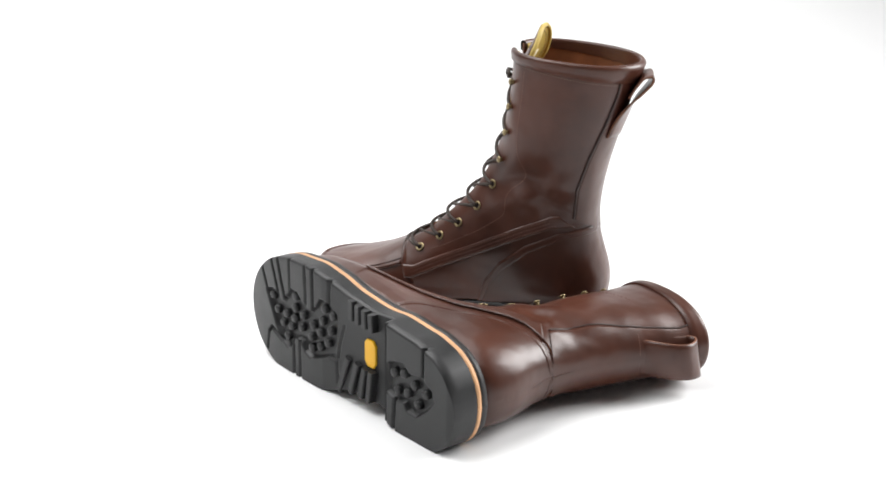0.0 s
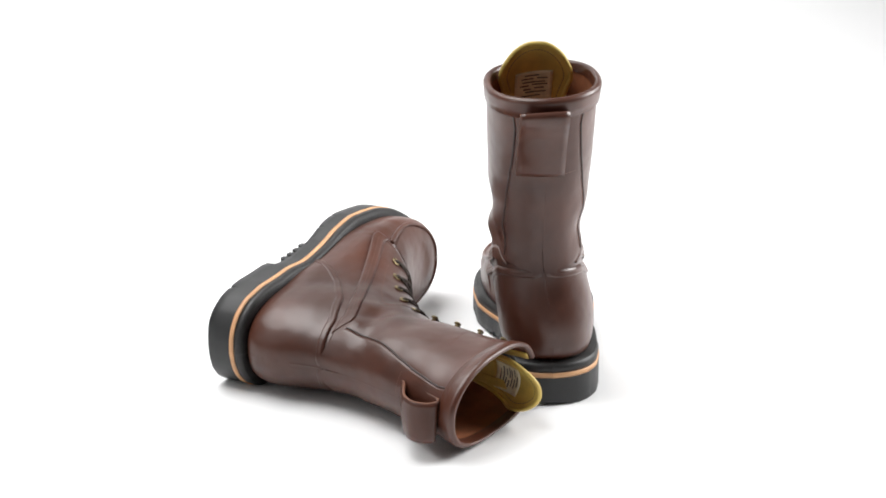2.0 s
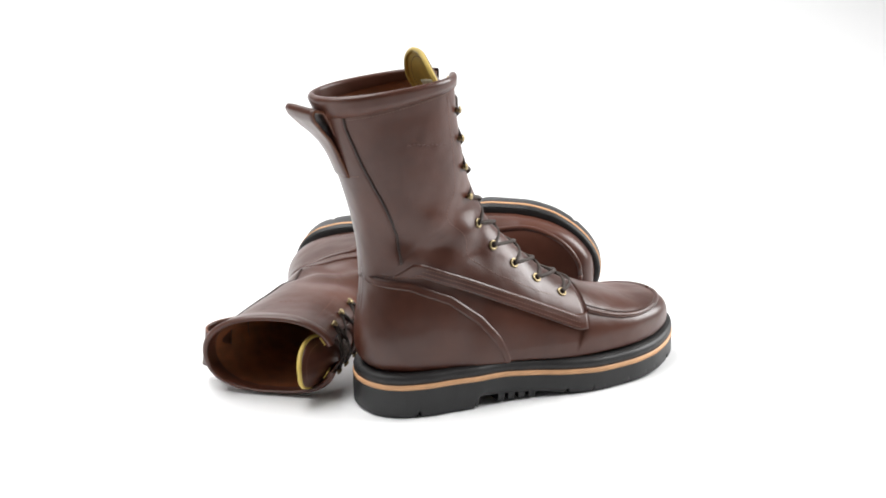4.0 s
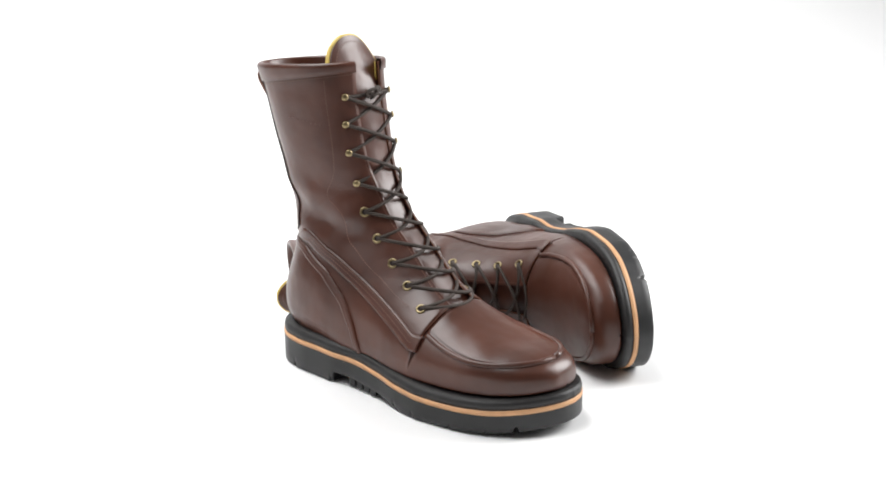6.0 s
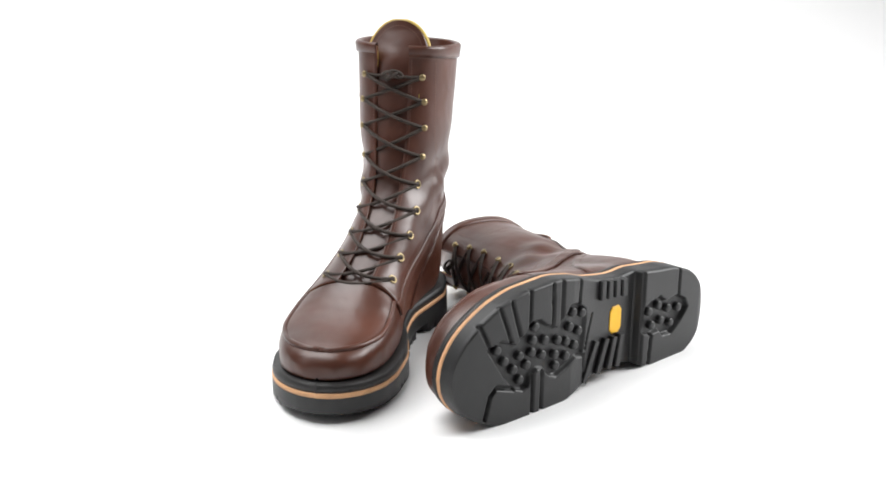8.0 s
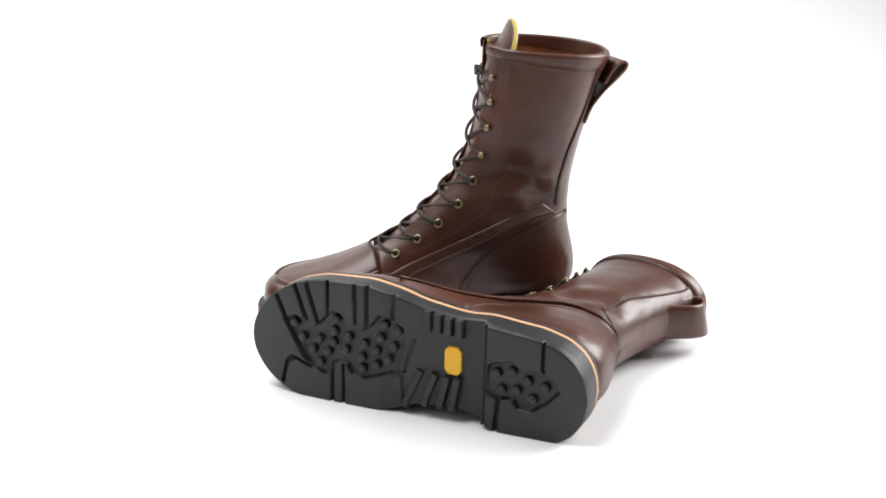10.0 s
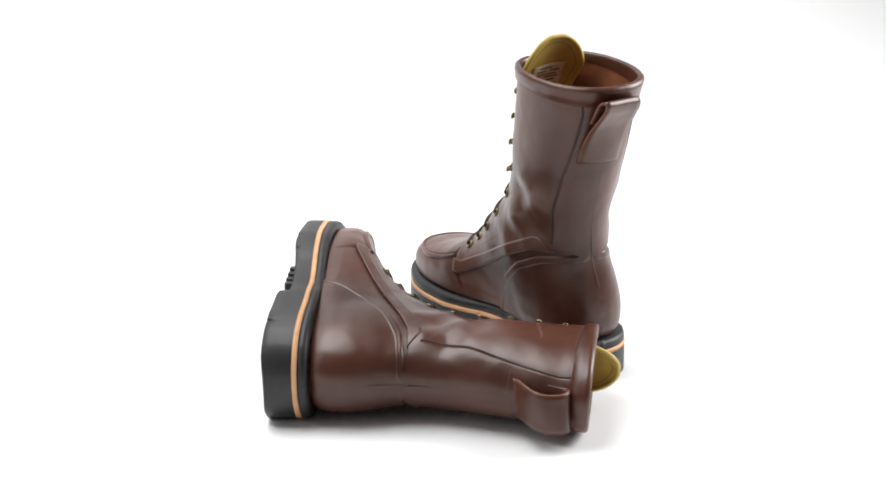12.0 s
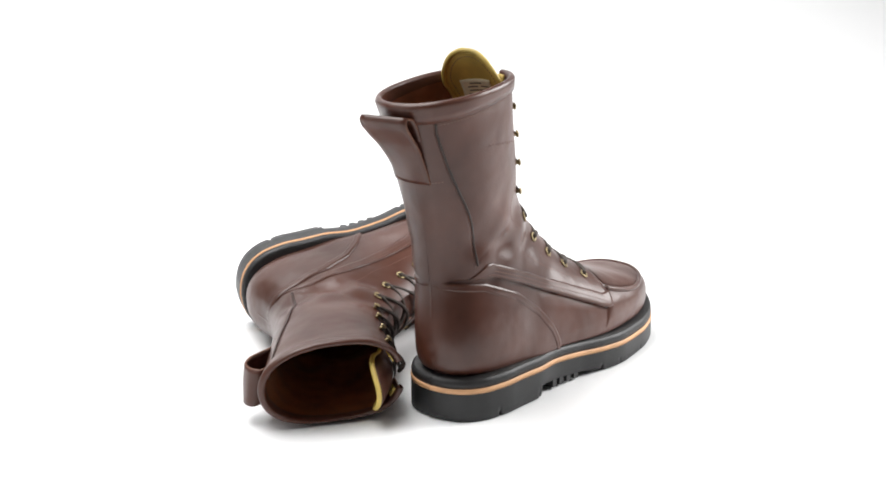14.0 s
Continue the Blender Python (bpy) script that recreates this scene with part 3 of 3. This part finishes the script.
def build_tongue(b, boot):
    curled = b.flip < 0
    path = np.array([(220, 82), (204, 93.5), (180, 114), (156, 135), (131.5, 159.5), (116, 190), (106.5, 222), (101, 255), (94, 280), (84, 298), (76, 312), (72.5, 320)], float)
    if curled:
        path[8:, 0] += [1, 2, 2, 1]
    t = np.linspace(0, len(path) - 1, 400)
    line = np.stack([crv(range(len(path)), path[:, 0], t), crv(range(len(path)), path[:, 1], t)], 1)
    way = np.concatenate([[0], np.cumsum(np.linalg.norm(np.diff(line, axis=0), axis=1))])
    turn_in = np.linspace(0, math.pi / 2 * 0.97, 24)
    back = np.concatenate([np.linspace(way[-1], 34, 48)[:-1], 34 * (1 - np.sin(turn_in))])
    c = np.stack([np.interp(way[-1] - back, way, line[:, k]) for k in (0, 1)], 1)
    d = np.gradient(c, way[-1] - back, axis=0)
    d /= np.linalg.norm(d, axis=1, keepdims=True)
    wide = 31.5 - 2.5 * curled
    half = np.concatenate([np.interp(back[:47], [34, 62, 120, way[-1]], [wide, 25, 21, 20]), wide * np.cos(turn_in)])
    s = np.linspace(-1, 1, 25)
    nrm = np.stack([d[:, 1], np.zeros(len(d)), -d[:, 0]], 1)
    bow = 0.0075 + (0.0065 * np.clip((120 - back) / 60, 0, 1) if curled else 0.0)

    def lay(rows, y):
        """Places on the tongue's outer face, y across."""
        k = np.arange(len(back))
        cx, cz, nx, nz, bw = [np.interp(rows, k, a + 0 * back) for a in (c[:, 0], c[:, 1], nrm[:, 0], nrm[:, 2], bow)]
        sag = bw * np.asarray(y) ** 2
        slip = 8.0 * curled * np.clip((np.interp(rows, k, -back) + 120) / 70, 0, 1)
        return np.stack([cx - nx * sag, y + slip, cz - nz * sag], -1), np.stack([nx, 0 * nx, nz], -1)

    P = lay(np.arange(len(back))[:, None] + 0 * s[None, :], half[:, None] * s[None, :])[0]
    N = np.repeat(nrm[:, None, :], len(s), 1)
    bm = bmesh.new()
    b.shell(bm, P, N, 1.8)
    tongue = b.done("tongue", bm, LEATHER, boot, weld=False)
    bm = bmesh.new()
    b.shell(bm, P[25:] - N[25:] * 1.9, N[25:], 1.6)
    lining = b.done("tongue_lining", bm, OLIVE, tongue, "olive-gold tongue lining", weld=False)
    def row_at(dist):
        return np.interp(-np.asarray(dist, float), -back, np.arange(len(back)))

    # cloth label sewn on the lining
    q, w = np.meshgrid(np.linspace(62, 29, 12), np.linspace(-16, 18, 12), indexing="ij")
    Q, M = lay(row_at(q + 0.12 * w), w)
    bm = bmesh.new()
    b.shell(bm, Q - M * 4.0, M, 0.4)
    b.done("size_label", bm, PAPER, tongue, "cream cloth label", weld=False)
    bm = bmesh.new()
    for k, (dist, y0, y1) in enumerate(((33, -4, 9), (36.5, -12, -2), (37, 1, 12), (41, -10, 11), (44, -12, 2), (45, 5, 13), (48, -9, 0), (49, 3, 10), (52, -11, 8), (56, -6, 12))):
        q, w = np.meshgrid([dist + 1.3, dist], np.linspace(y0, y1, 6), indexing="ij")
        Q, M = lay(row_at(q + 0.12 * w), w)
        b.shell(bm, Q - M * 4.45, M, 0.15)
    b.done("label_print", bm, INK, tongue, "illegible dark print", weld=False)

    def rim(inset):
        g = np.linspace(0, math.pi, 41)
        far, r = np.linspace(120, 34, 24)[:-1], wide - inset
        side = np.interp(far, [34, 62, 120], [r, r - 6.5, r - 10.5])
        y = np.concatenate([side, r * np.cos(g), -side[::-1]])
        a = np.concatenate([far, 34 - (34 - inset) * np.sin(g), far[::-1]])
        return lay(row_at(a), y)

    # padded rim of the lining
    bm = bmesh.new()
    edge, off = rim(-0.6)
    b.tube(bm, edge - off * 2.9, 2.3, 8)
    b.done("padded_rim", bm, OLIVE, tongue, "olive-gold padded rim", weld=False)
    bm = bmesh.new()
    inner, off = rim(5.6)
    stitches(b, bm, inner + off * 0.2, off)
    stitches(b, bm, inner - off * 3.7, -off)
    b.done("stitching", bm, THREAD, tongue, weld=False)


def build_toe_seam(b, boot):
    us = np.linspace(U_FLAP - 0.2, 2.5, 70)
    f = np.linspace(0, 1, 70)
    v = 0.69 + 0.31 * f ** 2.6
    bm = bmesh.new()
    for side in (1, -1):
        b.tube(bm, skin(us, th_of_v(v), side, 0.4)[0], 2.6, 10)
    ridge = b.done("toe_ridge", bm, LEATHER, boot, "raised moccasin toe seam")
    bm = bmesh.new()
    for side in (1, -1):
        th = th_of_v(v)[:, None] + np.linspace(0.12, 1, 20)[None, :] * (math.pi - th_of_v(v))[:, None]
        b.sheet(bm, skin(us[:, None], th, side, 1.0)[0])
    b.done("toe_plug", bm, LEATHER, boot)
    for side in (1, -1):
        bm = bmesh.new()
        stitches(b, bm, *skin(us[2:-4], th_of_v(v[2:-4]) * 0.94 + 0.06 * math.pi, side, 1.1))
        b.done("toe_stitching", bm, THREAD, boot, weld=False)


def build_loop(b, boot):
    prof = np.array([(-5.5, 217), (-11, 231), (-16, 243), (-21, 252), (-30, 263), (-35.5, 270), (-37, 275), (-34, 279), (-27, 277.5), (-20, 269), (-14, 257)], float)
    if b.flip < 0:
        prof = np.array([(-2.5, 219), (-9, 226), (-20, 233), (-30, 241), (-35, 253), (-33, 265), (-26, 272), (-19, 269), (-14, 260), (-10, 250)], float)
    t = np.linspace(0, len(prof) - 1, 40)
    c = np.stack([crv(range(len(prof)), prof[:, 0], t), crv(range(len(prof)), prof[:, 1], t)], 1)
    d = np.gradient(c, axis=0)
    d /= np.maximum(np.linalg.norm(d, axis=1, keepdims=True), 1e-6)
    s = np.linspace(-21, 21, 9)
    P = np.stack([np.repeat(c[:, :1], 9, 1), np.repeat(s[None, :], len(t), 0), np.repeat(c[:, 1:], 9, 1)], -1)
    N = np.repeat(np.stack([-d[:, 1], 0 * d[:, 0], d[:, 0]], 1)[:, None, :], 9, 1)
    P[:, :, 1] += 4.0 if b.flip > 0 else 0.0
    P[:, :, 0] += 0.0105 * P[:, :, 1] ** 2 * np.clip((258 - P[:, :, 2]) / 30, 0, 1)
    P[:, :, 0] -= 0.22 * P[:, :, 1] * np.clip((P[:, :, 2] - 235) / 40, 0, 1)
    P[:, :, 0] -= 2.0
    bm = bmesh.new()
    b.shell(bm, P, N, 2.2, 0, 1)
    b.done("pull_loop", bm, [LEATHER, EDGE], boot, "folded leather pull loop", weld=False)


def build_lacing(b, boot):
    spots = {1: [], -1: []}
    for k, (x, z) in enumerate(EYELETS):
        u, th = find(x, z)
        for side in (1, -1):
            p, n = skin(u, th, side, 1.4)
            spots[side].append((p, n))
            q = Vector((n[0], n[1] * b.flip, n[2])).to_track_quat("Z", "Y").to_matrix().to_4x4()
            q.translation = b.place(p)
            hook = k > 4
            bm = bmesh.new()
            if hook:
                bmesh.ops.create_cone(bm, cap_ends=True, segments=14, radius1=2.2 * MM, radius2=1.6 * MM, depth=3.4 * MM, matrix=q @ Matrix.Translation((0, 0, 1.6 * MM)))
                bmesh.ops.create_uvsphere(bm, u_segments=14, v_segments=8, radius=3.4 * MM, matrix=q @ Matrix.Translation((0, 0, 3.8 * MM)) @ Matrix.Diagonal((1, 1, 0.45, 1)))
            else:
                seg, cs = 20, 8
                vs = []
                for i in range(seg):
                    a = 2 * math.pi * i / seg
                    row = []
                    for j in range(cs):
                        c = 2 * math.pi * j / cs
                        r = 3.7 + 1.15 * math.cos(c)
                        row.append(bm.verts.new(q @ Vector((r * math.cos(a) * MM, r * math.sin(a) * MM, (0.7 + 0.8 * math.sin(c)) * MM))))
                    vs.append(row)
                for i in range(seg):
                    for j in range(cs):
                        bm.faces.new([vs[i][j], vs[(i + 1) % seg][j], vs[(i + 1) % seg][(j + 1) % cs], vs[i][(j + 1) % cs]])
            eye = part("lace_hook" if hook else "eyelet", bm, BRASS, boot, "brass lace hook" if hook else "brass eyelet")
            if not hook:
                bm = bmesh.new()
                # no opening is cut: a dark disc paints the shade within the ring
                bmesh.ops.create_circle(bm, cap_ends=True, segments=16, radius=2.9 * MM, matrix=q @ Matrix.Translation((0, 0, 0.25 * MM)))
                part("eyelet_shade", bm, HOLE_SHADE, eye, "flat dark disc for the shade inside the eyelet")
    front = lambda z: np.array([float(crv(RINGS[::1, 3], RINGS[:, 2], z)), 0.0, z])
    t = np.linspace(0, 1, 18)[:, None]

    def run(p, q, lift):
        m = (p + q) / 2
        m[0] = front(m[2])[0] + lift
        m = 2 * m - (p + q) / 2
        return (1 - t) ** 2 * p + 2 * t * (1 - t) * m + t ** 2 * q

    for i in range(9):
        for side in (1, -1):
            p = spots[side][i][0] + spots[side][i][1] * 2.0
            if i < 8:
                q = spots[-side][i + 1][0] + spots[-side][i + 1][1] * (1.0 if i + 1 < 5 else 2.6)
                bm = bmesh.new()
                b.tube(bm, run(p, q, 2.6 + (1.6 if side > 0 else -1.4)), 1.8, 8)
                b.done("lace", bm, LACE, boot)
    top = front(271.0)
    a = np.linspace(0, 2 * math.pi, 26)
    for dy, dz, tilt in ((-5, 0, 0.5), (4.5, 1.0, -0.6), (0, -1.5, 1.4)):
        bm = bmesh.new()
        pts = np.stack([top[0] + 7.0 + 2.2 * np.sin(a + dy), dy + 5.5 * np.cos(a), top[2] + dz + 3.4 * np.sin(a + tilt)], 1)
        b.tube(bm, pts, 1.6, 8, cap=False)
        b.done("knot", bm, LACE, boot)
    for i in (0, 8):
        bm = bmesh.new()
        b.tube(bm, run(spots[1][i][0] + spots[1][i][1] * 2, spots[-1][i][0] + spots[-1][i][1] * 2, 1.5), 1.7, 8)
        b.done("lace", bm, LACE, boot)


# ---- setting ----
def build_setting():
    bm = bmesh.new()
    prof = [(-3.0, 0.0)] + [(0.9, 0.0)] + [(0.9 + 0.5 * math.sin(a), 0.5 - 0.5 * math.cos(a)) for a in np.linspace(0, math.pi / 2, 20)[1:]] + [(1.4, 2.6)]
    rows = []
    for y, z in prof:
        rows.append([bm.verts.new((x, y, z)) for x in (-3.2, -1.0, 1.0, 3.2)])
    for i in range(len(rows) - 1):
        for j in range(3):
            bm.faces.new([rows[i][j], rows[i][j + 1], rows[i + 1][j + 1], rows[i + 1][j]])
    bmesh.ops.recalc_face_normals(bm, faces=bm.faces)
    ob = part("floor", bm, WHITE, None)
    tagged(ob, "seamless white studio sweep under the boots", "floor", kind="structure")


build_setting()
standing = build_boot(False, "dark brown leather lace-up boot standing upright on white floor")
lying = build_boot(True, "dark brown leather lace-up boot lying on its side, sole showing")

STAND_POSE = pose(0.14343, 0.02655, 0.0, 0, 0, 160.106)
LIE = Matrix(((-0.6023, 0.0228, 0.7979, -0.0087), (0.7973, -0.0317, 0.6027, -0.2254), (0.039, 0.9992, 0.0008, 0.0373), (0, 0, 0, 1)))


# ---- motion: both boots ride on one turntable ----
def turn(t):
    a = radians(33.4715 * t)
    return -(33.4038 * t - 1.029 - 0.4154 * math.cos(a) + 1.8187 * math.sin(a))


def motions():
    times = [0.5 * k for k in range(29)]
    for thing, base in ((standing, STAND_POSE), (lying, LIE)):
        walk(thing, [(t, pose(0, 0, 0, 0, 0, turn(t)) @ base) for t in times])


motions()
